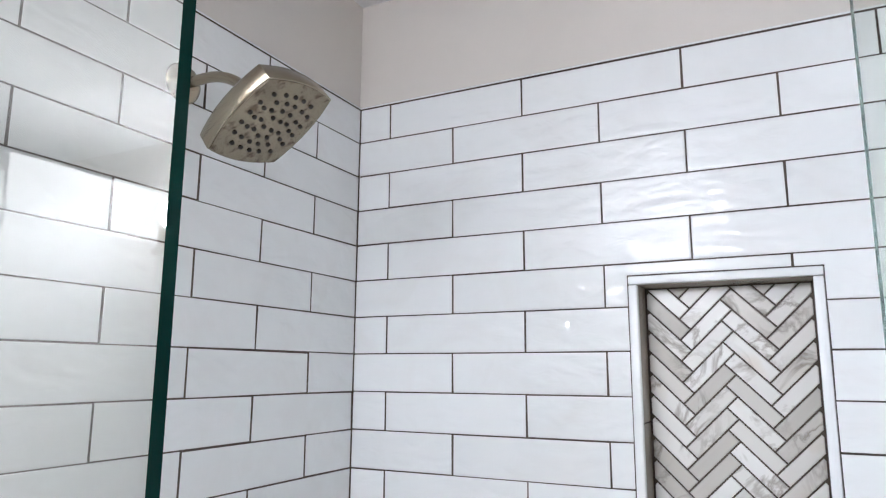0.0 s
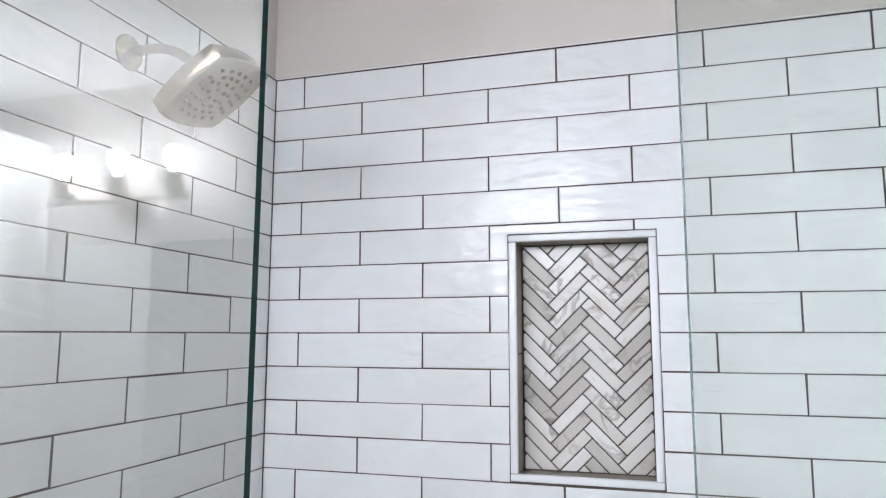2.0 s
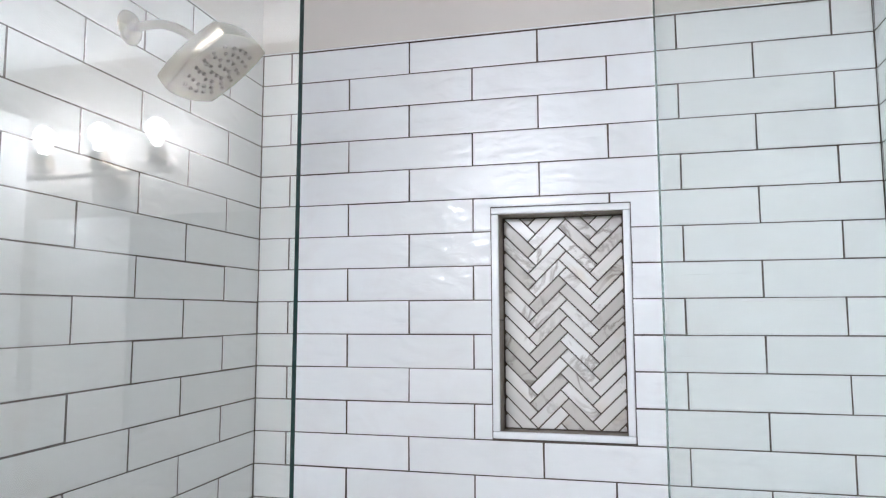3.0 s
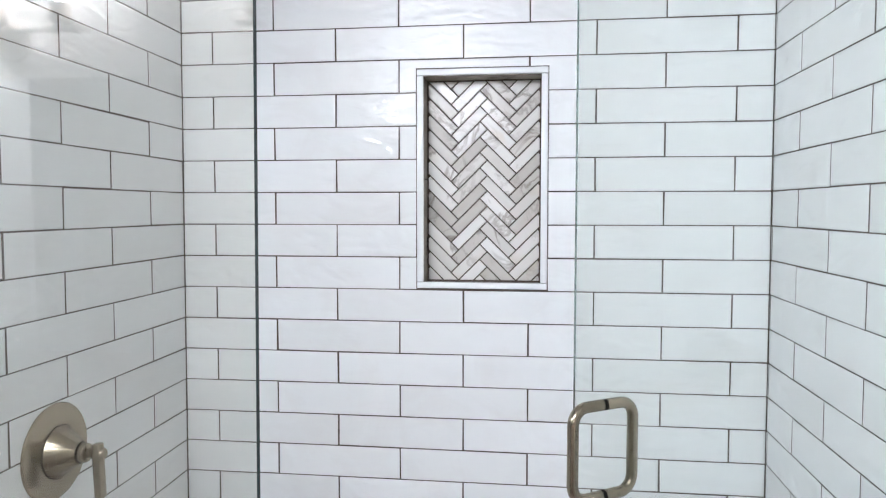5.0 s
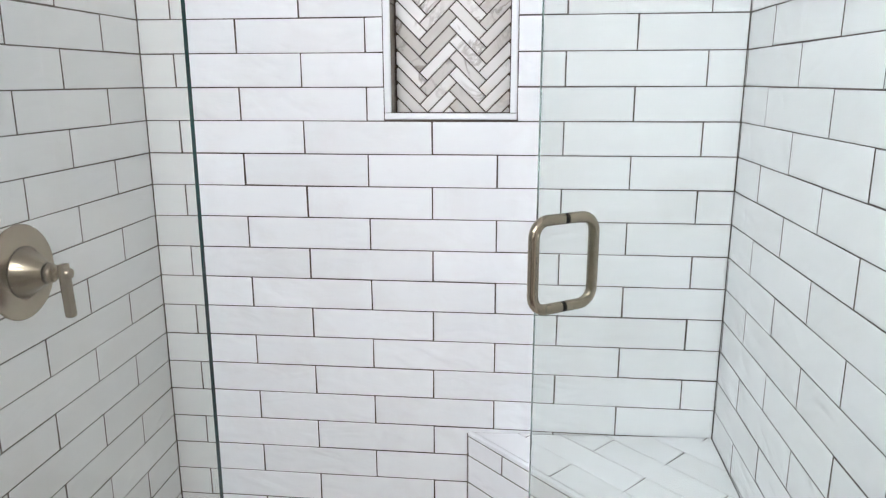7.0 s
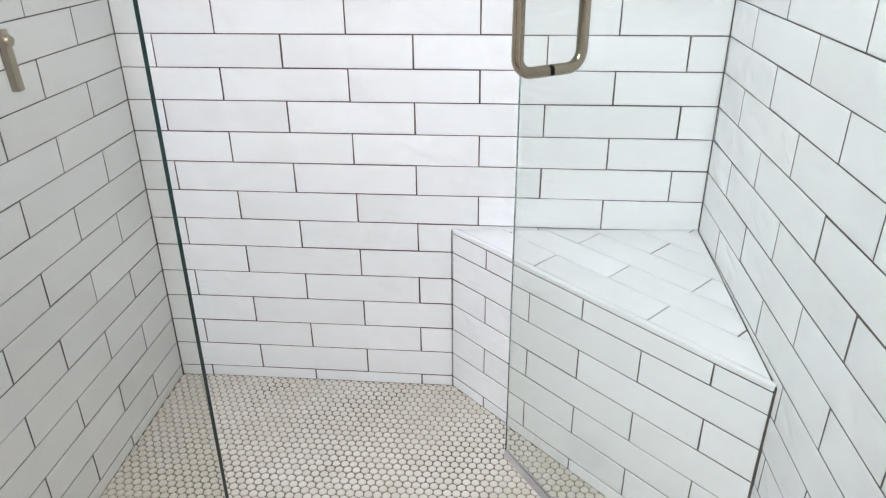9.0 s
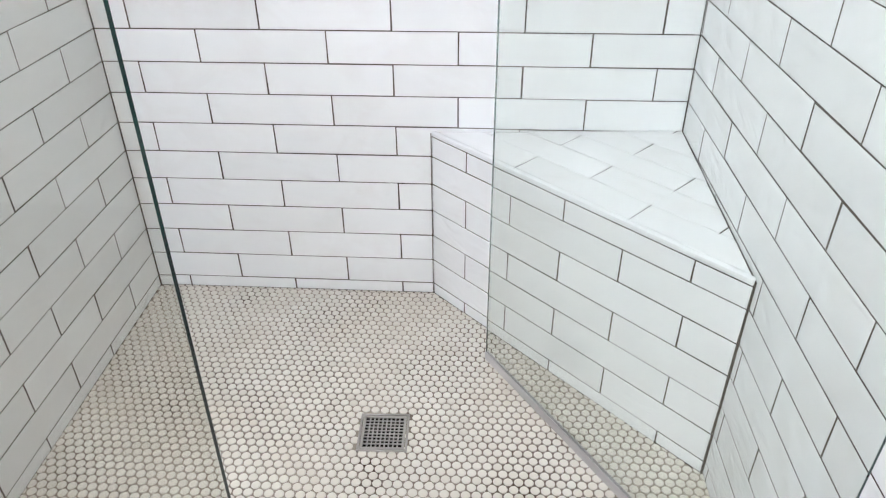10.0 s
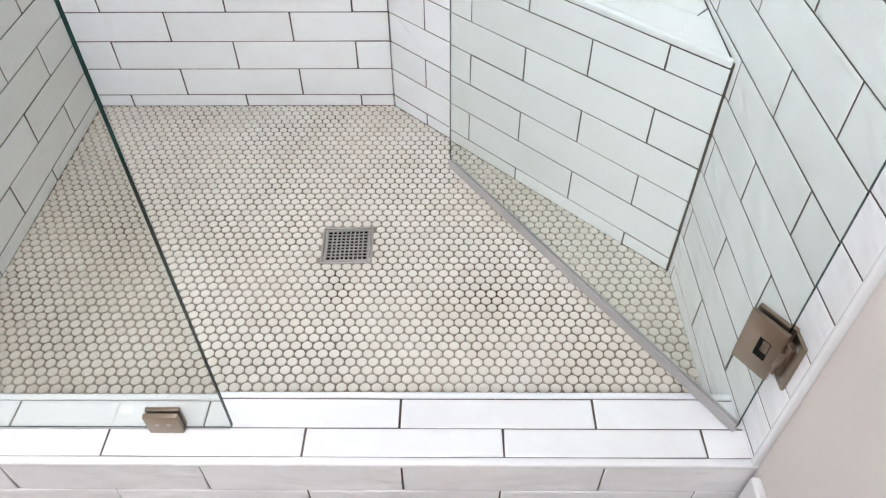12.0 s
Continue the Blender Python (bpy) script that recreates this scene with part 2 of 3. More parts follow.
def piece(name, poly, m, parent, material, depth=0.007, round_off=0.0016, wobble=0.0, pillow=0.0):
    """One tile: the polygon in the frame m, pressed proud with eased edges."""
    poly = [p for i, p in enumerate(poly) if (Vector(p) - Vector(poly[i - 1])).length > 0.0006]
    if len(poly) < 3 or area(poly) < 2e-5:
        return None
    xs, ys = [p[0] for p in poly], [p[1] for p in poly]
    cx, cy = (min(xs) + max(xs)) / 2, (min(ys) + max(ys)) / 2
    local = [(x - cx, y - cy) for x, y in poly]
    key = (material.name, depth, round_off, tuple((round(x, 4), round(y, 4)) for x, y in local))
    if key not in SHARED:
        rings = [(local, -depth), (local, -round_off), (inset(local, round_off * 0.35), -round_off * 0.45)]
        if pillow:
            rings += [(inset(local, round_off), -0.0005), (inset(local, pillow), 0.0)]
        else:
            rings += [(inset(local, round_off), 0.0)]
        verts = [(x, y, h) for ring, h in rings for x, y in ring]
        n, last = len(local), len(rings) - 1
        faces = [(k * n + i, k * n + (i + 1) % n, (k + 1) * n + (i + 1) % n, (k + 1) * n + i) for k in range(last) for i in range(n)]
        faces.append(tuple(range(last * n, (last + 1) * n)))
        me = bpy.data.meshes.new(name)
        me.from_pydata(verts, [], faces)
        me.materials.append(material)
        for f in me.polygons[:-1]:
            f.use_smooth = True
        SHARED[key] = me
    ob = new(name, SHARED[key])
    tilt = Matrix.Identity(4)
    if wobble:
        tilt = pose(0, 0, random.uniform(-1, 0.4) * 0.0005, random.uniform(-wobble, wobble), random.uniform(-wobble, wobble) * 0.5, 0)
    ob.matrix_basis = m @ Matrix.Translation((cx, cy, 0)) @ tilt
    ob.parent = parent
    return ob


def tiled(m, parent, rows, joints, u0, u1, hole=None, cuts=(), material=None, name="tile", wobble=0.22, gap=GAP, upright=0.0031):
    """Rows of tiles: rows (v0, v1, odd); joints(odd) gives the joints along u. hole: (u0, v0, u1, v1). cuts: half planes a, b, c."""
    for v0, v1, odd in rows:
        line = [u0] + [u for u in joints(odd) if u0 + 0.004 < u < u1 - 0.004] + [u1]
        for a, b in zip(line, line[1:]):
            a, b, c, d = a + upright / 2, b - upright / 2, v0 + gap / 2, v1 - gap / 2
            polys = [[(a, c), (b, c), (b, d), (a, d)]]
            if hole and a < hole[2] and b > hole[0] and c < hole[3] and d > hole[1] + 0.01:
                e, f, g = hole[0], hole[2], hole[3]
                if g >= d:
                    polys = [[(p, c), (q, c), (q, d), (p, d)] for p, q in ((a, e), (f, b)) if q - p > 0.004]
                else:
                    lower = [(a, c), (e, c), (e, g)] if e > a else [(a, g)]
                    lower += [(f, g), (f, c), (b, c)] if f < b else [(b, g)]
                    polys = [lower + [(b, d), (a, d)]]
            for poly in polys:
                for cut in cuts:
                    poly = clip(poly, *cut) if poly else poly
                if poly and len(poly) > 2:
                    poly = [(x + random.uniform(-1, 1) * 0.00055, y + random.uniform(-1, 1) * 0.00055) for x, y in poly]
                    slim = min(max(p[k] for p in poly) - min(p[k] for p in poly) for k in (0, 1))
                    piece(name, poly, m, parent, material or TILE, wobble=wobble, pillow=0.0055 if slim > 0.03 else 0.0)


def rows_up(z0=0.0, z1=ZT):
    """Tile rows between two heights; odd rows are those whose upper joint has an odd number."""
    out = []
    for r in range(0, TOP + 1):
        a, b = max((r - 1 + Z0) * P, z0), min((r + Z0) * P, z1)
        if b - a > 0.008:
            out.append((a, b, r % 2 == 1))
    return out


def series(first, step, lo, hi):
    k = math.ceil((lo - first) / step)
    out = []
    while first + k * step < hi:
        out.append(first + k * step)
        k += 1
    return out


TOE_L, TOE_R = 0.9, -0.5                  # degrees by which the side walls draw in towards the room
LM = pose(XL, 0, 0, 0, math.degrees(math.atan(LEAN_L)), TOE_L)       # frames of the side walls
RM = pose(XR, 0, 0, 0, math.degrees(math.atan(LEAN_R)), TOE_R)


def left_at(z, y=0.0):
    """The face of the left wall's tiles at a height and depth."""
    return XL + LEAN_L * z - radians(TOE_L) * y


def right_at(z, y=0.0):
    """The face of the right wall's tiles at a height and depth."""
    return XR + LEAN_R * z - radians(TOE_R) * y


# ---------------------------------------------------------------- setting: walls, floors, ceiling
NX0, NX1, NZ0, NZ1 = 0.577, 0.889, 1.2945, 1.818      # niche with its trim
NT = 0.0165                                           # width of the trim
ND = 0.070                                            # depth of the niche
BED_SIDE = 0.0012                                     # the same on the side walls
BED = 0.0014                                          # grout lies this far behind the tile face
TILE_END = -1.093                                     # where the tile of the side walls stops

bm = bmesh.new()
add_box(bm, (XL - 0.15, 0.010, -0.1), (NX0, 0.16, CEIL))
add_box(bm, (NX1, 0.010, -0.1), (XR + 0.15, 0.16, CEIL))
add_box(bm, (NX0, 0.010, -0.1), (NX1, 0.16, NZ0))
add_box(bm, (NX0, 0.010, NZ1), (NX1, 0.16, CEIL))
add_box(bm, (NX0, ND + 0.012, NZ0), (NX1, 0.16, NZ1))
wall_back = tagged(part("wall_back", bm, PAINT), "greige painted wall tiled white nearly to the ceiling", "wall", kind="structure")
bm = bmesh.new()
add_box(bm, (XL - 0.01, BED, -0.02), (NX0, 0.0098, ZT - 0.001))
add_box(bm, (NX1, BED, -0.02), (XR + 0.01, 0.0098, ZT - 0.001))
add_box(bm, (NX0, BED, -0.02), (NX1, 0.0098, NZ0))
add_box(bm, (NX0, BED, NZ1), (NX1, 0.0098, ZT - 0.001))
part("grout", bm, GROUT, wall_back, "brown-grey grout")

wall_left = tagged(part("wall_left", moved(box((-0.16, -1.10, -0.1), (-0.010, 0.010, CEIL)), LM), PAINT), "greige painted wall tiled with white subway tile", "wall", kind="structure")
part("grout", moved(box((-0.0098, TILE_END + 0.001, -0.02), (-BED_SIDE, BED, ZT - 0.001)), LM), GROUT, wall_left, "brown-grey grout")
wall_right = tagged(part("wall_right", moved(box((0.010, ROOM_BACK - 0.1, -0.1), (0.22, 0.010, CEIL)), RM), PAINT), "greige painted wall tiled inside the shower", "wall", kind="structure")
part("grout", moved(box((BED_SIDE, TILE_END + 0.001, -0.02), (0.0098, BED, ZT - 0.001)), RM), GROUT, wall_right, "brown-grey grout")

ceiling = tagged(part("ceiling", box((ROOM_L - 0.15, ROOM_BACK - 0.15, CEIL), (XR + 0.16, 0.16, CEIL + 0.1)), CEILING), "white painted ceiling", "ceiling", kind="structure")
shower_floor = tagged(part("floor", box((XL - 0.01, CURB_IN - 0.01, -0.1), (XR + 0.01, 0.012, -0.0022)), GROUT_FLOOR), "shower floor of off-white penny tiles in brown grout", "floor", kind="structure")
bath_floor = tagged(part("floor", box((ROOM_L - 0.15, ROOM_BACK - 0.15, -0.12), (XR + 0.16, CURB_OUT, FLOOR_OUT)), STONE_FLOOR), "plain bathroom floor outside the shower", "floor", kind="structure")
wall_vanity = tagged(part("wall_vanity", box((ROOM_L - 0.15, ROOM_BACK - 0.15, -0.1), (XR + 0.16, ROOM_BACK, CEIL)), PAINT), "greige painted wall behind the vanity mirror", "wall", kind="structure")
wall_side = tagged(part("wall_side", box((ROOM_L - 0.15, ROOM_BACK, -0.1), (ROOM_L, -1.10, CEIL)), PAINT), "greige painted side wall of the bathroom", "wall", kind="structure")
wall_stub = tagged(part("wall_stub", box((ROOM_L - 0.15, -1.105, -0.1), (XL - 0.09, -0.98, CEIL)), PAINT), "greige painted wall beside the shower", "wall", kind="structure")
baseboard = tagged(part("baseboard", moved(box((-0.006, ROOM_BACK, FLOOR_OUT), (0.010, CURB_OUT - 0.012, 0.098), 0.004), RM), WOODWORK), "white painted wooden baseboard", "baseboard", kind="structure")

# grout lines in the two inner corners
part("corner_joint", moved(box((-0.001, -0.0022, 0.0), (0.0014, 0.001, ZT - 0.001)), LM), GROUT, wall_left, "dark grout line")
part("corner_joint", moved(box((-0.0014, -0.0022, 0.0), (0.001, 0.001, ZT - 0.001)), RM), GROUT, wall_right, "dark grout line")

# edge trims of the tiled walls
for m, lo, hi in ((RM, (-0.003, TILE_END - 0.010, 0.0), (0.010, TILE_END, ZT)), (LM, (-0.010, TILE_END - 0.010, 0.0), (0.003, TILE_END, ZT))):
    tagged(part("trim", moved(box(lo, hi, 0.003), m), TRIM, None, "", True), "white edge trim closing the tiled wall", "trim", kind="structure")

# dark joint and thin white cap along the top of the tile
for m, owner, lo, hi in ((Matrix.Identity(4), wall_back, (XL, 0.0008, 0), (XR, 0.0098, 0)), (LM, wall_left, (-0.0098, TILE_END, 0), (-0.0008, 0.0005, 0)), (RM, wall_right, (0.0008, TILE_END, 0), (0.0098, 0.0005, 0))):
    low, high = Vector(lo), Vector(hi)
    part("top_joint", moved(box(low + Vector((0, 0, ZT - 0.0008)), high + Vector((0, 0, ZT + 0.0022))), m), GROUT, owner, "dark grout line")
    part("tile_cap", moved(box(low + Vector((0, 0, ZT + 0.0024)), high + Vector((0, 0, ZT + 0.0066)), 0.0012, 1), m), TRIM, owner, "thin white cap", True)

# ---------------------------------------------------------------- curb
curb = tagged(part("curb", box((XL - 0.009, CURB_OUT + 0.003, -0.11), (XR + 0.009, CURB_IN - 0.003, CURB_Z - 0.002)), GROUT), "shower curb clad in white tile with white edge trim", "curb", kind="structure")
for y0, y1, name in ((CURB_IN - 0.0105, CURB_IN + 0.001, "edge_trim"), (CURB_OUT - 0.001, CURB_OUT + 0.0125, "edge_trim")):
    part(name, box((XL, y0, CURB_Z - 0.011), (XR, y1, CURB_Z + 0.001), 0.003), TRIM, curb, "glossy white edge trim", True)

# ---------------------------------------------------------------- niche
niche = tagged(part("niche", box((NX0 + 0.004, ND + 0.0025, NZ0 + 0.004), (NX1 - 0.004, ND + 0.011, NZ1 - 0.004)), GROUT_NICHE), "recessed niche lined with marble herringbone mosaic", "niche", kind="structure")
IX0, IX1, IZ0, IZ1 = NX0 + NT, NX1 - NT, NZ0 + NT * 0.75, NZ1 - NT
for lo, hi in (((NX0 + 0.001, -0.0025, NZ0 + NT), (IX0, 0.012, NZ1 - NT)), ((IX1, -0.0025, NZ0 + NT), (NX1 - 0.001, 0.012, NZ1 - NT)),
               ((NX0 + 0.001, -0.003, NZ0 + 0.001), (NX1 - 0.001, 0.012, NZ0 + NT - 0.001)), ((NX0 + 0.001, -0.003, NZ1 - NT + 0.001), (NX1 - 0.001, 0.012, NZ1 - 0.001))):
    part("frame_strip", box(lo, hi, 0.002), TRIM, niche, "white trim strip", True)
mid_z = IZ0 + (IZ1 - IZ0) * 0.51
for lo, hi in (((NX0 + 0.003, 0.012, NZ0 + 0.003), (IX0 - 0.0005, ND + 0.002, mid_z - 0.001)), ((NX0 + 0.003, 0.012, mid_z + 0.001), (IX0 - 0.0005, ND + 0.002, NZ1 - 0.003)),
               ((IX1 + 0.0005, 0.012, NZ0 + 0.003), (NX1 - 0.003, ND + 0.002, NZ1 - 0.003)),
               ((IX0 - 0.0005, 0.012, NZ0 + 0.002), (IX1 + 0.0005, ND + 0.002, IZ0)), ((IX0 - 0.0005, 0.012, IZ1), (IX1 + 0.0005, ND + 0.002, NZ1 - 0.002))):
    part("reveal", box(lo, hi, 0.001), REVEAL, niche, "beige-grey marble reveal slab, darkened for the niche's shade")

# ---------------------------------------------------------------- corner bench
BA, BB, BC = Vector((0.778, 0, 0.496)), Vector((right_at(0.49, -0.609), -0.609, 0.491)), Vector((right_at(0.51), 0, 0.514))
bench = thing("corner_bench", "triangular corner bench clad in white subway tile", "bench", (BC.x, BC.y, 0))
bench_inv = Matrix.Translation(-bench.location)


def prism(points, z_low, drop):
    bm = bmesh.new()
    lower = [bm.verts.new((p.x, p.y, z_low)) for p in points]
    upper = [bm.verts.new((p.x, p.y, p.z - drop)) for p in points]
    bm.faces.new(lower)
    bm.faces.new(upper)
    for i in range(len(points)):
        j = (i + 1) % len(points)
        bm.faces.new((lower[i], lower[j], upper[j], upper[i]))
    return bm


along = (BB - BA).normalized()
flat = Vector((along.x, along.y, 0)).normalized()
outward = Vector((flat.y, -flat.x, 0))
if outward.y > 0:
    outward = -outward
core = [BA - outward * BED, BB - outward * BED, BC]
part("core", moved(prism(core, -0.02, 0.0025), bench_inv), GROUT, bench, "brown-grey grout")
part("corner_bead", moved(box((BA.x - 0.0013, -0.0014, 0.0), (BA.x + 0.0008, 0.0012, BA.z - 0.004)), bench_inv), GROUT, bench, "dark grout line in the corner")

# ---------------------------------------------------------------- fixed glass panel and its clamp
GLASS_TOP = 2.22


def pane(points, normal, thick, edges):
    """A glass slab from four corners; edges are its narrow faces' material number."""
    bm = bmesh.new()
    n = Vector(normal).normalized() * thick / 2
    front = [bm.verts.new(Vector(p) + n) for p in points]
    back = [bm.verts.new(Vector(p) - n) for p in points]
    bm.faces.new(front)
    bm.faces.new(back)
    for i in range(4):
        j = (i + 1) % 4
        bm.faces.new((front[i], front[j], back[j], back[i])).material_index = edges
    return bm


panel = thing("shower_screen", "fixed clear glass shower panel standing on the curb", "glass panel", (0.30, GLASS_Y, CURB_Z))
inv = Matrix.Translation(-panel.location)
PE0, PE1 = 0.588, 0.603
g = part("pane", moved(pane([(left_at(0.1, GLASS_Y) + 0.002, GLASS_Y, CURB_Z + 0.001), (PE0, GLASS_Y, CURB_Z + 0.001), (PE1, GLASS_Y, GLASS_TOP), (left_at(GLASS_TOP, GLASS_Y) + 0.002, GLASS_Y, GLASS_TOP)], (0, 1, 0), 0.008, 1), inv), [GLASS_PANEL, GLASS_EDGE], panel, "clear glass with green polished edge")
g.visible_shadow = False
part("seal", moved(box((XL + 0.002, GLASS_Y - 0.0062, CURB_Z + 0.0002), (PE0 - 0.002, GLASS_Y - 0.0041, CURB_Z + 0.0030), 0.0006, 1), inv), VINYL, panel, "grey silicone bead")
clamp = thing("glass_clamp", "bronzed nickel square clamp holding the panel to the curb", "clamp", (0.489, GLASS_Y, CURB_Z))
for y0, y1 in ((-0.0130, -0.0046), (0.0046, 0.0120)):
    part("jaw", box((-0.027, y0, 0.0005), (0.027, y1, 0.046), 0.0018), NICKEL_DARK, clamp, "", True)
part("gasket", box((-0.025, -0.0046, 0.0012), (0.025, -0.0043, 0.0445)), RUBBER, clamp)
for dx in (-0.009, 0.009):
    part("set_screw", moved(lathe([(0.0, 0.0), (0.0028, 0.0), (0.0028, 0.0006), (0.0, 0.0006)], 12), pose(dx, -0.0131, 0.025, 90)), STEEL, clamp)

# ---------------------------------------------------------------- swung glass door
HINGE = Vector((1.373, -1.050, 0))
FREE = Vector((0.932, -0.398, 0))
DOOR_W = (FREE - HINGE).length
door_dir = (FREE - HINGE).normalized()
door = new("glass_door")
DM = frame_of(HINGE, door_dir, (0, 0, 1))       # u along the door from the hinge, v up, n towards the opening's side
door.matrix_basis = DM
tagged(door, "clear glass shower door swung open into the shower", "glass door")
DB = CURB_Z + 0.018
g = part("pane", pane([(0.004, DB, 0), (DOOR_W, DB, 0), (DOOR_W, GLASS_TOP, 0), (0.004, GLASS_TOP, 0)], (0, 0, 1), 0.008, 1), [GLASS, GLASS_EDGE_PALE], door, "clear glass")
g.visible_shadow = False
bm = bmesh.new()
add_box(bm, (0.004, DB - 0.012, -0.0064), (DOOR_W, DB + 0.010, -0.0044), 0.0008, 1)
add_box(bm, (0.004, DB - 0.012, 0.0044), (DOOR_W, DB + 0.010, 0.0064), 0.0008, 1)
add_box(bm, (0.004, DB - 0.013, -0.0060), (DOOR_W, DB - 0.0008, 0.0060), 0.001, 1)
part("bottom_sweep", bm, VINYL, door, "grey translucent vinyl sweep")

# back-to-back pull
HU, HV0, HV1, HR = 0.706, 0.996, 1.154, 0.0098


def pull(side):
    reach, bend = 0.060, 0.028
    pts = [(HU, HV1, side * 0.0056), (HU, HV1, side * (reach - bend + 0.006))]
    for k in range(1, 9):
        a = math.pi / 2 * k / 8
        pts.append((HU, HV1 - bend * (1 - math.cos(a)), side * (reach - bend + bend * math.sin(a) + 0.006)))
    for k in range(0, 9):
        a = math.pi / 2 * k / 8
        pts.append((HU, HV0 + bend * (1 - math.sin(a)), side * (reach - bend + bend * math.cos(a) + 0.006)))
    pts.append((HU, HV0, side * 0.0056))
    return tube(pts, HR, 20)


handle_out = part("handle", pull(1), NICKEL, door, "brushed nickel pull handle", True)
handle_in = part("handle", pull(-1), NICKEL, door, "brushed nickel pull handle", True)
for v in (HV0, HV1):
    for side in (-1, 1):
        part("washer", moved(lathe([(0.0, -0.0008), (0.0098, -0.0008), (0.0098, 0.0008), (0.0, 0.0008)], 20), pose(HU, v, side * 0.0060)), BLACK, handle_out if side > 0 else handle_in)

# hinge between the door and the wall
hinge = thing("door_hinge", "bronzed nickel hinge joining the glass door to the tiled wall", "hinge", (HINGE.x, HINGE.y, 0.313))
TO_HINGE = Matrix.Translation(-hinge.location)
HM = TO_HINGE @ frame_of((HINGE.x, HINGE.y, 0.313), door_dir, (0, 0, 1))
for side in (-1, 1):
    z0, z1 = (0.0052, 0.0125) if side > 0 else (-0.0125, -0.0052)
    plate = part("glass_plate", moved(box((-0.002, -0.050, z0), (0.056, 0.050, z1), 0.0016), HM), NICKEL_DARK, hinge, "", True)
    w0, w1 = (z1 - 0.002, z1 + 0.0003) if side > 0 else (z0 - 0.0003, z0 + 0.002)
    part("slot", moved(box((0.012, -0.018, w0), (0.030, 0.018, w1)), HM), BLACK, plate, "dark slot")
    part("pivot_stop", moved(box((0.0125, -0.0055, w0), (0.024, 0.0175, w1 + 0.0006), 0.0006, 1), HM), NICKEL_DARK, plate, "", True)
part("knuckle", moved(box((-0.006, -0.0170, -0.011), (0.016, 0.0170, 0.011), 0.003), HM), NICKEL, hinge, "bright pivot block", True)
part("pivot_pin", moved(tube([(-0.008, -0.030, 0), (-0.008, 0.030, 0)], 0.0062, 16), HM), NICKEL_DARK, hinge, "", True)
WX = right_at(0.313, HINGE.y) - HINGE.x
part("wall_plate", box((WX - 0.0065, -0.026, -0.046), (WX - 0.0004, 0.012, 0.046), 0.0018), NICKEL_DARK, hinge, "", True)
part("arm", box((-0.010, -0.012, -0.015), (WX - 0.004, 0.012, 0.015), 0.002), NICKEL_DARK, hinge, "", True)
for dz in (-0.034, 0.034):
    part("screw", moved(lathe([(0.0, 0.0), (0.005, 0.0), (0.005, 0.0012), (0.003, 0.002), (0.0, 0.002)], 14), pose(WX - 0.0065, -0.014, dz, 0, -90, 0)), STEEL, hinge)

# ---------------------------------------------------------------- shower head
SH_Y, SH_Z = -0.512, 2.101
shower = thing("rain_shower", "square bulged brushed nickel rain shower head on a bent arm", "shower head", (left_at(SH_Z, SH_Y), SH_Y, SH_Z))
part("flange", moved(lathe([(0.0, 0.012), (0.012, 0.012), (0.020, 0.0105), (0.029, 0.006), (0.0325, 0.001), (0.0325, -0.0004), (0.0, -0.0004)], 36), pose(0, 0, 0, 0, 90, 0)), NICKEL, shower, "", True)
FACE_N = Vector((0.5727, 0.1067, -0.8128)).normalized()
FACE_C = Vector((0.1813, -0.5066, 2.0062)) - shower.location
neck = FACE_C - FACE_N * 0.060
bend_pts = [Vector((0.006, 0, 0.0)), Vector((0.040, 0, 0.001))]
start, corner_pt, end = Vector((0.040, 0, 0.001)), Vector((0.098, 0, 0.004)), neck
for k in range(1, 13):
    s = k / 12
    bend_pts.append((1 - s) ** 2 * start + 2 * s * (1 - s) * corner_pt + s * s * end)
part("arm", tube(bend_pts, 0.0086, 20), NICKEL, shower, "", True)
part("swivel", moved(lathe([(0.0, -0.010), (0.014, -0.010), (0.0165, -0.004), (0.0165, 0.006), (0.013, 0.014), (0.0, 0.014)], 28), Matrix.Translation(neck) @ FACE_N.to_track_quat("Z", "Y").to_matrix().to_4x4()), NICKEL, shower, "", True)


def bulged(half, bulge, steps):
    out = []
    corners = [(-half, -half), (half, -half), (half, half), (-half, half)]
    for (ax, ay), (bx, by) in zip(corners, corners[1:] + corners[:1]):
        nx, ny = (by - ay), -(bx - ax)
        ln = math.hypot(nx, ny)
        for k in range(steps):
            s = k / steps
            w = 4 * s * (1 - s) * bulge
            out.append((ax + s * (bx - ax) + nx / ln * w, ay + s * (by - ay) + ny / ln * w))
    return out


# local frame of the face: u towards the free end (up and out), v along the wall, n out of the face
UP = Vector((0.8197, -0.0687, 0.5686)).normalized()
FM = Matrix((UP, FACE_N.cross(UP), FACE_N)).transposed().to_4x4()
FM.translation = FACE_C


def head_shell(layers, cap_low, cap_high):
    bm = bmesh.new()
    rings = [[bm.verts.new((x, y, h)) for x, y in bulged(half, b, 14)] for half, b, h in layers]
    for a, b in zip(rings, rings[1:]):
        for i in range(len(a)):
            j = (i + 1) % len(a)
            bm.faces.new((a[i], a[j], b[j], b[i]))
    if cap_low:
        bm.faces.new(rings[0])
    if cap_high:
        bm.faces.new(rings[-1])
    return bm


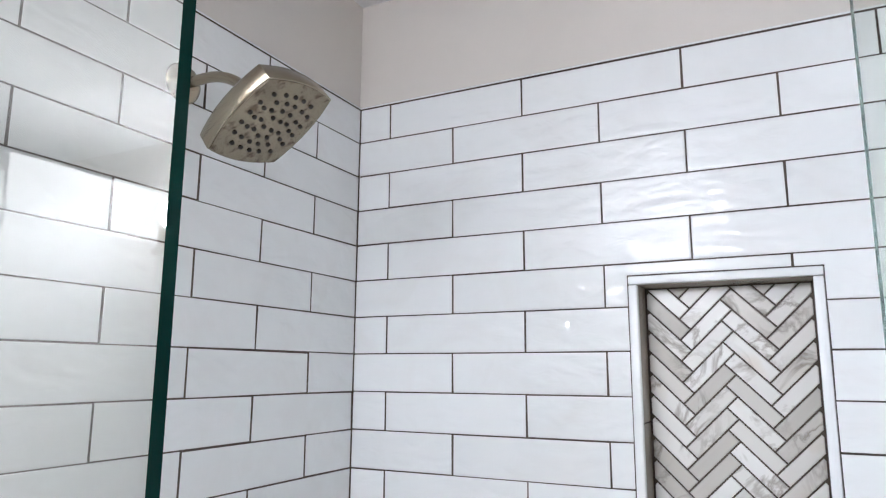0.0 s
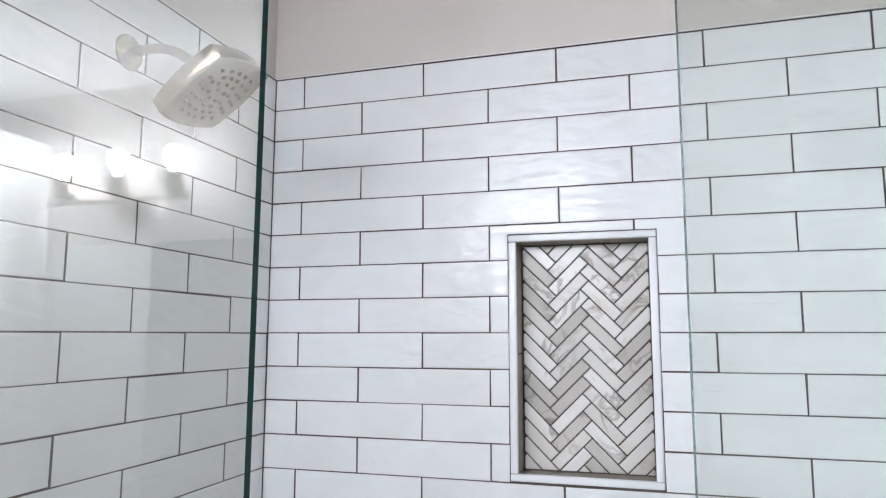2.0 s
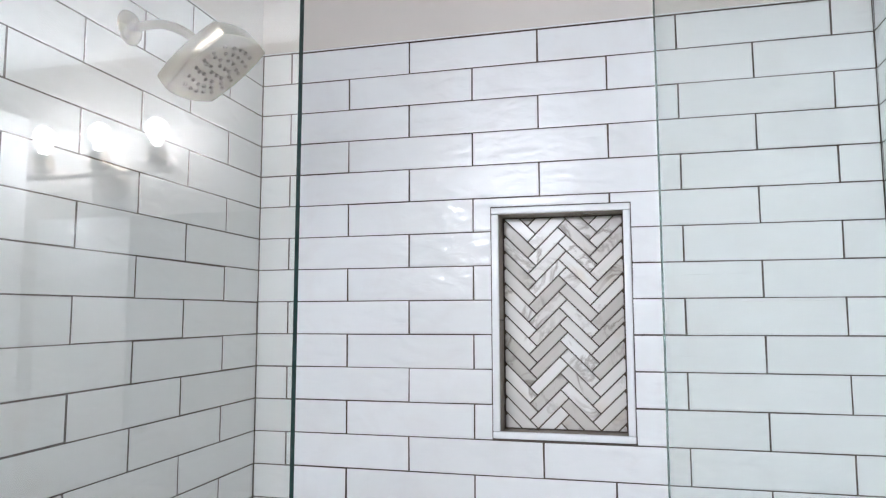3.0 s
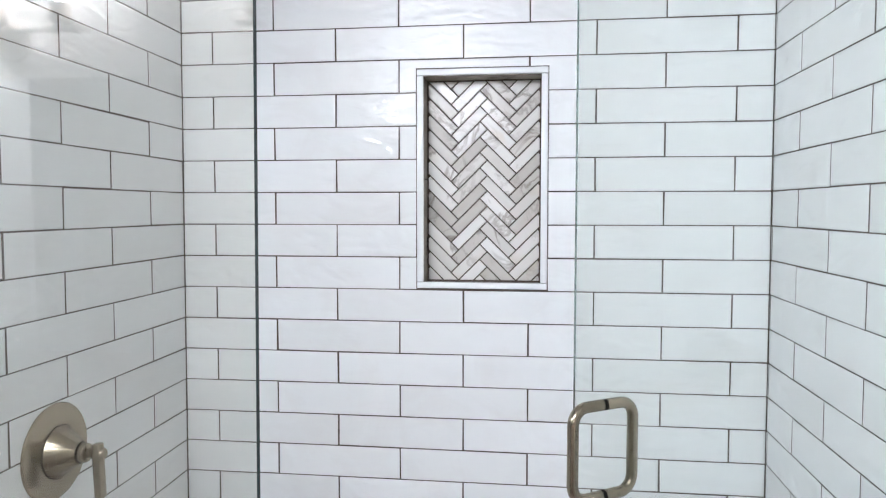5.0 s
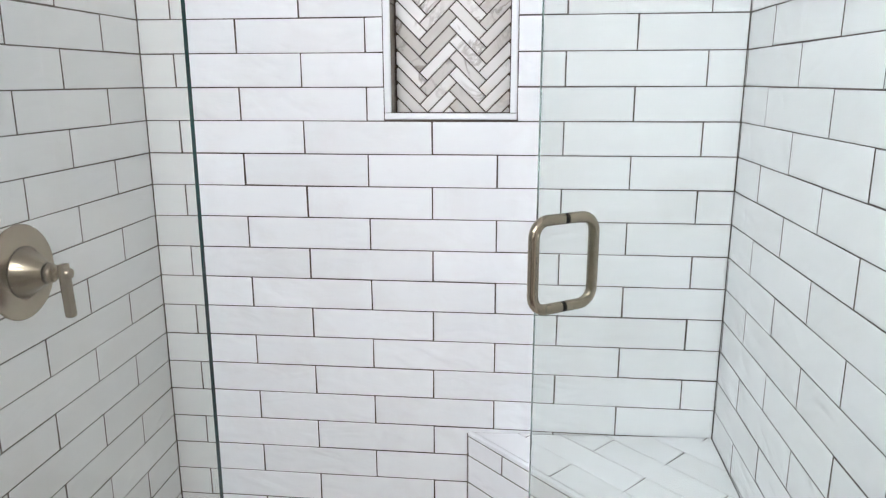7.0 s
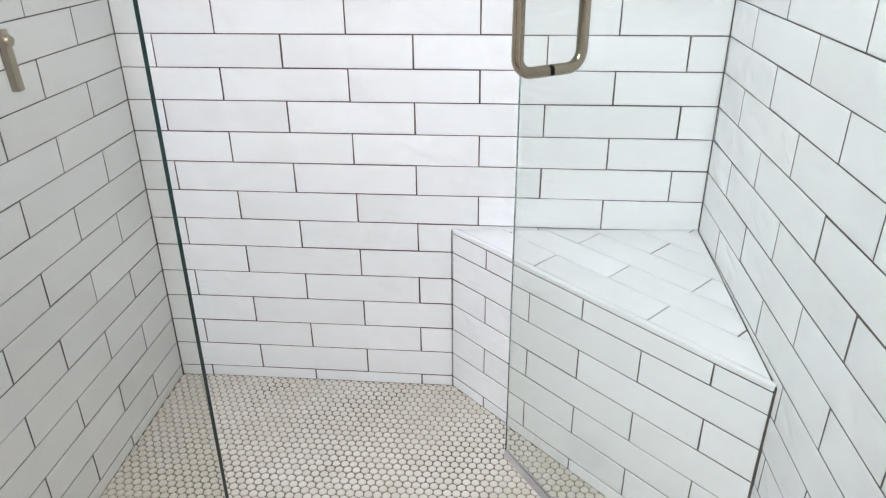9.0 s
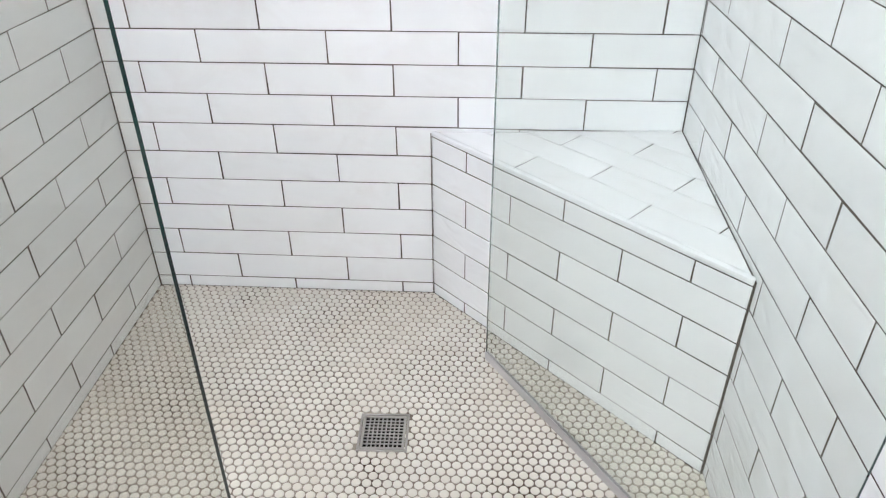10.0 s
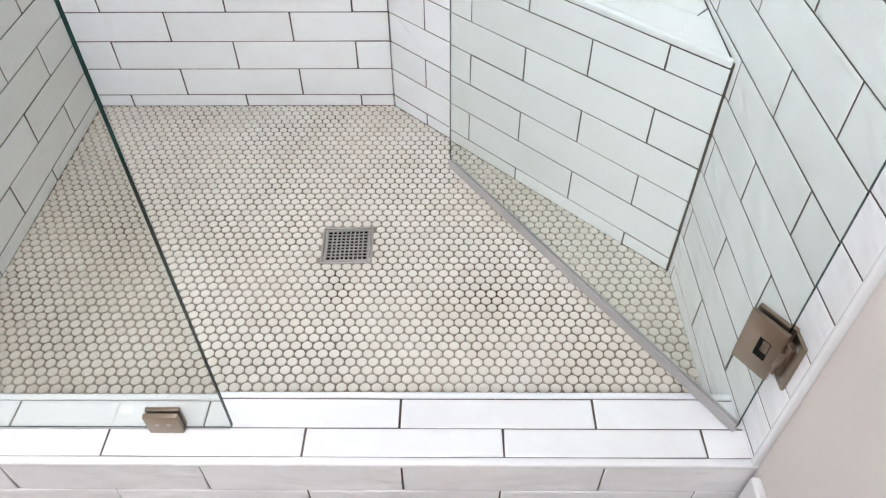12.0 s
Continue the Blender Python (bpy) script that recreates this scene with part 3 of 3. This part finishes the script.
shell = [(0.014, 0.001, -0.052), (0.030, 0.003, -0.048), (0.058, 0.009, -0.036), (0.0675, 0.0105, -0.031), (0.0700, 0.011, -0.027), (0.0708, 0.011, -0.0020), (0.0702, 0.0109, -0.0008), (0.0690, 0.0107, -0.0004)]
head = part("head", moved(head_shell(shell, True, True), FM), NICKEL, shower, "polished nickel shell", True)
face = part("face_plate", moved(head_shell([(0.0688, 0.0106, -0.0010), (0.0686, 0.0106, 0.0004), (0.0680, 0.0105, 0.0008)], True, True), FM), NICKEL_HEAD, head, "spotted nickel face")
nozzle = lathe([(0.0, 0.0), (0.0036, 0.0), (0.0036, 0.0014), (0.0028, 0.0030), (0.0014, 0.0033), (0.0011, 0.0016), (0.0, 0.0016)], 12)
nozzle_mesh = finish("nozzle", nozzle, RUBBER, True)
for ring_r, count, twist in ((0.012, 4, 0.4), (0.0265, 9, 0.1), (0.041, 14, 0.3), (0.0555, 18, 0.0)):
    for k in range(count):
        a = 2 * math.pi * (k + twist) / count
        sq = 1.0 / max(abs(math.cos(a)), abs(math.sin(a))) ** 0.55
        ob = new("nozzle", nozzle_mesh)
        ob.parent = head
        ob.matrix_basis = FM @ Matrix.Translation((ring_r * sq * math.cos(a), ring_r * sq * math.sin(a), 0.0))

# ---------------------------------------------------------------- shower valve
VY, VZ = -0.509, 1.046
valve = thing("shower_valve", "brushed nickel shower valve with round plate and lever", "shower valve", (left_at(VZ, VY), VY, VZ))
OUT = pose(0, 0, 0, 0, 90, 0)
part("escutcheon", moved(lathe([(0.0, 0.0), (0.087, 0.0), (0.0885, 0.003), (0.086, 0.006), (0.050, 0.0105), (0.0, 0.0105)], 64), OUT), NICKEL, valve, "", True)
part("bonnet", moved(lathe([(0.0, 0.010), (0.0475, 0.010), (0.0470, 0.014), (0.021, 0.050), (0.0195, 0.0525), (0.0, 0.0525)], 56), OUT), NICKEL, valve, "", True)
part("hub", moved(lathe([(0.0, 0.052), (0.0170, 0.052), (0.0178, 0.054), (0.0178, 0.063), (0.0160, 0.066), (0.0085, 0.067), (0.0078, 0.080), (0.0, 0.080)], 40), OUT), NICKEL, valve, "", True)
for ring_r, at in ((0.0482, 0.0108), (0.0188, 0.0535)):
    part("groove_ring", moved(lathe([(ring_r - 0.0012, at - 0.0006), (ring_r + 0.0006, at - 0.0006), (ring_r + 0.0006, at + 0.0006), (ring_r - 0.0012, at + 0.0006)], 48), OUT), BLACK, valve, "dark seam")
lever = part("lever", moved(box((0.078, -0.0085, -0.084), (0.093, 0.0085, 0.018), 0.0022, 2), pose(0, 0, 0, 3, 0, 0)), NICKEL, valve, "flat lever pointing down", True)
part("crosspin", moved(lathe([(0.0, -0.013), (0.0085, -0.013), (0.0105, -0.010), (0.0105, 0.010), (0.0085, 0.013), (0.0, 0.013)], 24), pose(0.086, 0, 0, 0, 90, 0)), NICKEL, lever, "", True)
part("index_dot", moved(lathe([(0.0, 0.0), (0.0035, 0.0), (0.0035, 0.0006), (0.0, 0.0006)], 12), pose(0.0078, -0.047, -0.044, 0, 90, 0)), BLACK, valve)

# ---------------------------------------------------------------- floor drain
DX0, DX1, DY0, DY1 = 0.650, 0.761, -0.589, -0.478
drain = thing("floor_drain", "square brushed steel floor drain grate with square holes", "drain", ((DX0 + DX1) / 2, (DY0 + DY1) / 2, 0))
drain.rotation_euler.z = radians(2)
hw = (DX1 - DX0) / 2
hd = (DY1 - DY0) / 2
bm = bmesh.new()
for lo, hi in (((-hw, -hd), (hw, -hd + 0.005)), ((-hw, hd - 0.005), (hw, hd)), ((-hw, -hd + 0.005), (-hw + 0.005, hd - 0.005)), ((hw - 0.005, -hd + 0.005), (hw, hd - 0.005))):
    add_box(bm, (*lo, -0.008), (*hi, 0.0022), 0.0008, 1)
part("frame", bm, STEEL, drain, "", True)
bm = bmesh.new()
gw, gd, border, holes = hw - 0.0065, hd - 0.0065, 0.006, 9
for lo, hi in (((-gw, -gd), (gw, -gd + border)), ((-gw, gd - border), (gw, gd)), ((-gw, -gd + border), (-gw + border, gd - border)), ((gw - border, -gd + border), (gw, gd - border))):
    add_box(bm, (*lo, -0.003), (*hi, 0.0012))
for k in range(1, holes):
    x = -gw + border + (2 * (gw - border)) * k / holes
    y = -gd + border + (2 * (gd - border)) * k / holes
    add_box(bm, (x - 0.0015, -gd + border, -0.0012), (x + 0.0015, gd - border, 0.0014))
    add_box(bm, (-gw + border, y - 0.0015, -0.0011), (gw - border, y + 0.0015, 0.0013))
part("grate", bm, STEEL, drain, "brushed steel grid")
part("sump", box((-gw, -gd, -0.006), (gw, gd, -0.0014)), BLACK, drain, "dark drain opening")
for sx in (-1, 1):
    for sy in (-1, 1):
        part("screw", moved(lathe([(0.0, 0.0), (0.0030, 0.0), (0.0030, 0.0008), (0.0, 0.0012)], 12), pose(sx * (gw - 0.004), sy * (gd - 0.004), 0.0011)), STEEL, drain)

# ---------------------------------------------------------------- vanity wall: lamps and mirror
LAMP_Y = ROOM_BACK


def vanity_lamp(x):
    lamp = thing("vanity_light", "brushed nickel bar light with three glowing bulbs on the wall", "wall lamp", (x, LAMP_Y, 2.056), group="vanity lights")
    part("backplate", moved(lathe([(0.0, 0.020), (0.052, 0.020), (0.060, 0.014), (0.062, 0.0), (0.0, 0.0)], 40), pose(0, 0, -0.02, -90, 0, 0)), NICKEL_DARK, lamp, "", True)
    part("stem", tube([(0, 0.018, -0.02), (0, 0.060, 0.0), (0, 0.085, 0.0)], 0.009, 14), NICKEL_DARK, lamp, "", True)
    part("bar", tube([(-0.280, 0.085, 0), (0.280, 0.085, 0)], 0.009, 16), NICKEL_DARK, lamp, "", True)
    for k in (-1, 1):
        part("finial", moved(lathe([(0.0, -0.012), (0.013, -0.012), (0.015, 0), (0.013, 0.012), (0.0, 0.012)], 20), pose(k * 0.280, 0.085, 0, 0, 90, 0)), NICKEL_DARK, lamp, "", True)
    for k in (-0.228, 0.0, 0.228):
        socket = part("socket", moved(lathe([(0.0, 0.0), (0.010, 0.0), (0.011, 0.016), (0.026, 0.019), (0.034, 0.026), (0.036, 0.036), (0.033, 0.042), (0.034, 0.070), (0.031, 0.078), (0.0, 0.078)], 28), pose(k, 0.085, 0)), NICKEL_DARK, lamp, "", True)
        part("bulb", moved(lathe([(0.0, 0.077), (0.014, 0.078), (0.016, 0.100), (0.030, 0.122), (0.035, 0.142), (0.030, 0.163), (0.016, 0.175), (0.0, 0.178)], 24), pose(k, 0.085, 0)), BULB, socket, "glowing white bulb", True)
    return lamp


# added fill: an unseen ceiling lamp that lifts the side walls and floor
fill_light = thing("fill_light", "unseen round ceiling light added as fill, with a glowing white diffuser", "ceiling lamp", (0.30, -1.85, CEIL))
part("rim", lathe([(0.200, 0.0), (0.215, 0.0), (0.215, -0.020), (0.208, -0.026), (0.200, -0.024), (0.200, 0.0)], 48), NICKEL, fill_light, "", True)
part("diffuser", lathe([(0.0, -0.036), (0.08, -0.034), (0.15, -0.029), (0.199, -0.021), (0.199, -0.001), (0.0, -0.001)], 48), FILL_GLOW, fill_light, "glowing white diffuser of the added fill", True)

vanity_lamp(-0.865)
vanity_lamp(0.245)
mirror = thing("wall_mirror", "wide frameless mirror on the vanity wall", "mirror", (-0.20, ROOM_BACK, 1.46))
part("mirror_glass", box((-0.98, 0.0, -0.455), (1.03, 0.006, 0.458)), MIRROR, mirror, "silvered mirror glass")
linen = thing("linen_cabinet", "tall white linen cabinet standing against the vanity wall", "cabinet", (-1.425, ROOM_BACK, FLOOR_OUT))
part("body", box((-0.178, 0.0, 0.0), (0.178, 0.56, 2.33), 0.003), WOODWORK, linen)
for z0, z1 in ((0.12, 1.05), (1.06, 2.27)):
    leaf = part("door", box((-0.172, 0.562, z0), (0.172, 0.582, z1), 0.003), WOODWORK, linen)
    part("knob", moved(lathe([(0.0, 0.026), (0.012, 0.024), (0.014, 0.016), (0.006, 0.010), (0.006, 0.0), (0.0, 0.0)], 20), pose(0.14, 0.582, z0 + 0.1 if z0 > 1 else z1 - 0.1, -90, 0, 0)), NICKEL, leaf, "brushed nickel knob", True)

# white door with its casing beside the shower, seen in the mirror
bath_door = thing("door_1", "white painted panel door, closed, in a white casing", "door", (-2.05, -1.105, FLOOR_OUT), kind="structure")
part("leaf", box((-0.272, -0.012, 0.006), (0.272, -0.001, 2.028), 0.002), WOODWORK, bath_door)
for z0, z1 in ((0.22, 0.92), (1.06, 1.88)):
    part("panel", box((-0.17, -0.018, z0), (0.17, -0.0122, z1), 0.004), WOODWORK, bath_door)
for x0, x1 in ((-0.400, -0.275), (0.275, 0.400)):
    part("casing", box((x0, -0.022, 0.0), (x1, -0.001, 2.033), 0.004), WOODWORK, bath_door)
part("casing", box((-0.400, -0.022, 2.035), (0.400, -0.001, 2.105), 0.004), WOODWORK, bath_door)
part("knob", moved(lathe([(0.0, 0.052), (0.018, 0.050), (0.026, 0.038), (0.022, 0.024), (0.010, 0.018), (0.010, 0.004), (0.028, 0.003), (0.028, 0.0), (0.0, 0.0)], 24), pose(0.22, -0.012, 0.95, 90, 0, 0)), NICKEL, bath_door, "brushed nickel knob", True)

# ---------------------------------------------------------------- pieces: wall tiles
back = frame_of((0, 0, 0), (1, 0, 0), (0, 0, 1))
tiled(back, wall_back, rows_up(), lambda odd: series(0.0696 + (0.1551 if odd else 0), 0.3102, XL, XR), XL, XR, hole=(NX0 - 0.001, NZ0, NX1 + 0.001, NZ1 + 0.001))
left = LM @ frame_of((0, 0, 0), (0, 1, 0), (0, 0, 1))
tiled(left, wall_left, rows_up(), lambda odd: series(-0.157 if odd else -0.311, PITCH, TILE_END, 0), TILE_END, 0, gap=0.0019, upright=0.0036)
right = RM @ frame_of((0, 0, 0), (0, -1, 0), (0, 0, 1))
tiled(right, wall_right, rows_up(), lambda odd: series(0.159 if odd else 0.315, 0.3105, 0, -TILE_END), 0, -TILE_END, gap=0.0019, upright=0.0036)

# curb tiles: two rows on top, and the rows of its faces
CL, CR = XL, XR
top_frame = frame_of((0, 0, CURB_Z), (1, 0, 0), (0, 1, 0))
tiled(top_frame, curb, [(CURB_OUT + 0.0128, GLASS_Y - 0.002, False)], lambda odd: series(0.087, PITCH, CL, CR), CL, CR)
tiled(top_frame, curb, [(GLASS_Y - 0.002, CURB_IN - 0.0112, True)], lambda odd: series(0.2335, PITCH, CL, CR), CL, CR)
front_frame = frame_of((0, CURB_OUT, 0), (1, 0, 0), (0, 0, 1))
tiled(front_frame, curb, [(0.0175, CURB_Z - 0.0095, False)], lambda odd: series(0.239, PITCH, CL, CR), CL, CR)
tiled(front_frame, curb, [(FLOOR_OUT, 0.0175, True)], lambda odd: series(0.085, PITCH, CL, CR), CL, CR)
inner_frame = frame_of((0, CURB_IN, 0), (-1, 0, 0), (0, 0, 1))
tiled(inner_frame, curb, [(0.0, 0.0180, True), (0.0180, CURB_Z - 0.0095, False)], lambda odd: series(-0.9 if odd else -1.05, PITCH, -CR, -CL), -CR, -CL)

# bench: rows of its face, its edge trim and its seat
face_frame = frame_of((BA.x, BA.y, 0), flat, (0, 0, 1))
face_len = (Vector((BB.x, BB.y)) - Vector((BA.x, BA.y))).length
slope = (BB.z - BA.z) / face_len
local_face = Matrix.Translation(-bench.location) @ face_frame
edge_drop = 0.012
tiled(local_face, bench, rows_up(0.0, BA.z), lambda odd: series(0.283 if odd else 0.128, PITCH, 0, face_len), 0.001, face_len - 0.004, cuts=[(-slope, 1.0, BA.z - edge_drop - 0.0028)])
seat_frame = frame_of(BA, along, (BC - BA) - along * (BC - BA).dot(along))
sm = Matrix.Translation(-bench.location) @ seat_frame
seat_len = (BB - BA).length
c_local = seat_frame.inverted() @ BC


def edge_cut(p, q):
    """Keeps what lies to the left of the way from p to q."""
    dx, dy = q[0] - p[0], q[1] - p[1]
    return (dy, -dx, dy * p[0] - dx * p[1] - 0.003 * math.hypot(dx, dy))


sides = [edge_cut((seat_len, 0), (c_local.x, c_local.y)), edge_cut((c_local.x, c_local.y), (0, 0))]
seat_rows = [(0.0128 + k * P, 0.0128 + (k + 1) * P, k % 2 == 1) for k in range(7)]
tiled(sm, bench, seat_rows, lambda odd: series(0.12 if odd else 0.2785, PITCH, 0, seat_len), 0, seat_len, cuts=sides)
trim_bm = box((0.003, -0.002, -edge_drop), (seat_len - 0.005, 0.0115, 0.001), 0.003)
part("edge_trim", moved(trim_bm, sm), TRIM, bench, "glossy white edge trim", True)

# niche: herringbone of narrow marble pieces
WH, LH = 0.0267, 0.1008
herring = frame_of(((IX0 + IX1) / 2, ND, (IZ0 + IZ1) / 2), (1, 0, 0), (0, 0, 1))
hx, hz = (IX1 - IX0) / 2, (IZ1 - IZ0) / 2
border = [(1, 0, hx - 0.0026), (-1, 0, hx - 0.0026), (0, 1, hz - 0.0026), (0, -1, hz - 0.0026)]
HS = math.sqrt(0.5)
HSHIFT = (-(2 * LH - WH) * HS / 2, WH * HS)


def herring_piece(x0, y0, x1, y1):
    g = 0.0014
    corners = [(x0 + g, y0 + g), (x1 - g, y0 + g), (x1 - g, y1 - g), (x0 + g, y1 - g)]
    poly = [((x - y) * HS + HSHIFT[0], (x + y) * HS + HSHIFT[1]) for x, y in corners]
    for cut in border:
        poly = clip(poly, *cut) if poly else poly
    if poly and len(poly) > 2:
        piece("tile", poly, herring, niche, MARBLE, 0.006, 0.0014, 0.3)


for k in range(-3, 5):
    for j in range(-30, 31):
        x, y = j * WH + k * LH, j * WH - k * LH
        herring_piece(x, y, x + LH, y + WH)
        herring_piece(x + LH, y + WH - LH, x + LH + WH, y + WH)

# shower floor: penny rounds
PP, PR = 0.0217, 0.0098


def penny_rings(n=14):
    return [(PR, -0.005), (PR, -0.0012), (PR - 0.0004, -0.0004), (PR - 0.0014, 0.0)], n


def penny_faces(base, n):
    out = [(base + k * n + i, base + k * n + (i + 1) % n, base + (k + 1) * n + (i + 1) % n, base + (k + 1) * n + i) for k in range(3) for i in range(n)]
    out.append(tuple(range(base + 3 * n, base + 4 * n)))
    return out


def penny_verts(cx, cy, cz):
    rings, n = penny_rings()
    return [(cx + r * math.cos(2 * math.pi * i / n), cy + r * math.sin(2 * math.pi * i / n), cz + h) for r, h in rings for i in range(n)]


_, pn = penny_rings()
single = bpy.data.meshes.new("penny_tile")
single.from_pydata(penny_verts(0, 0, 0), [], penny_faces(0, pn))
single.materials.append(PENNY)
bulk_v, bulk_f = [], []
row = 0
y = CURB_IN + 0.004
while y < 0.006:
    x = XL + (0.004 if row % 2 else 0.004 + PP / 2)
    while x < XR + 0.006:
        jx, jy = x + random.uniform(-1, 1) * 0.0004, y + random.uniform(-1, 1) * 0.0004
        jz = random.uniform(-1, 1) * 0.0002
        in_drain = DX0 + 0.004 < x < DX1 - 0.004 and DY0 + 0.004 < y < DY1 - 0.004
        in_bench = (Vector((x - BA.x, y - BA.y, 0))).dot(outward) < -0.014
        if not in_drain and not in_bench:
            if y < -0.815 and 0.50 < x < 1.20:
                ob = new("penny_tile", single)
                ob.matrix_basis = pose(jx, jy, jz)
                ob.parent = shower_floor
            else:
                bulk_f += penny_faces(len(bulk_v), pn)
                bulk_v += penny_verts(jx, jy, jz)
        x += PP
    y += PP * 0.866
    row += 1
bulk = bpy.data.meshes.new("penny_tiles")
bulk.from_pydata(bulk_v, [], bulk_f)
bulk.materials.append(PENNY)
field = new("penny_tiles", bulk)
field.parent = shower_floor
tagged(field, "off-white penny tiles", kind="stuff")
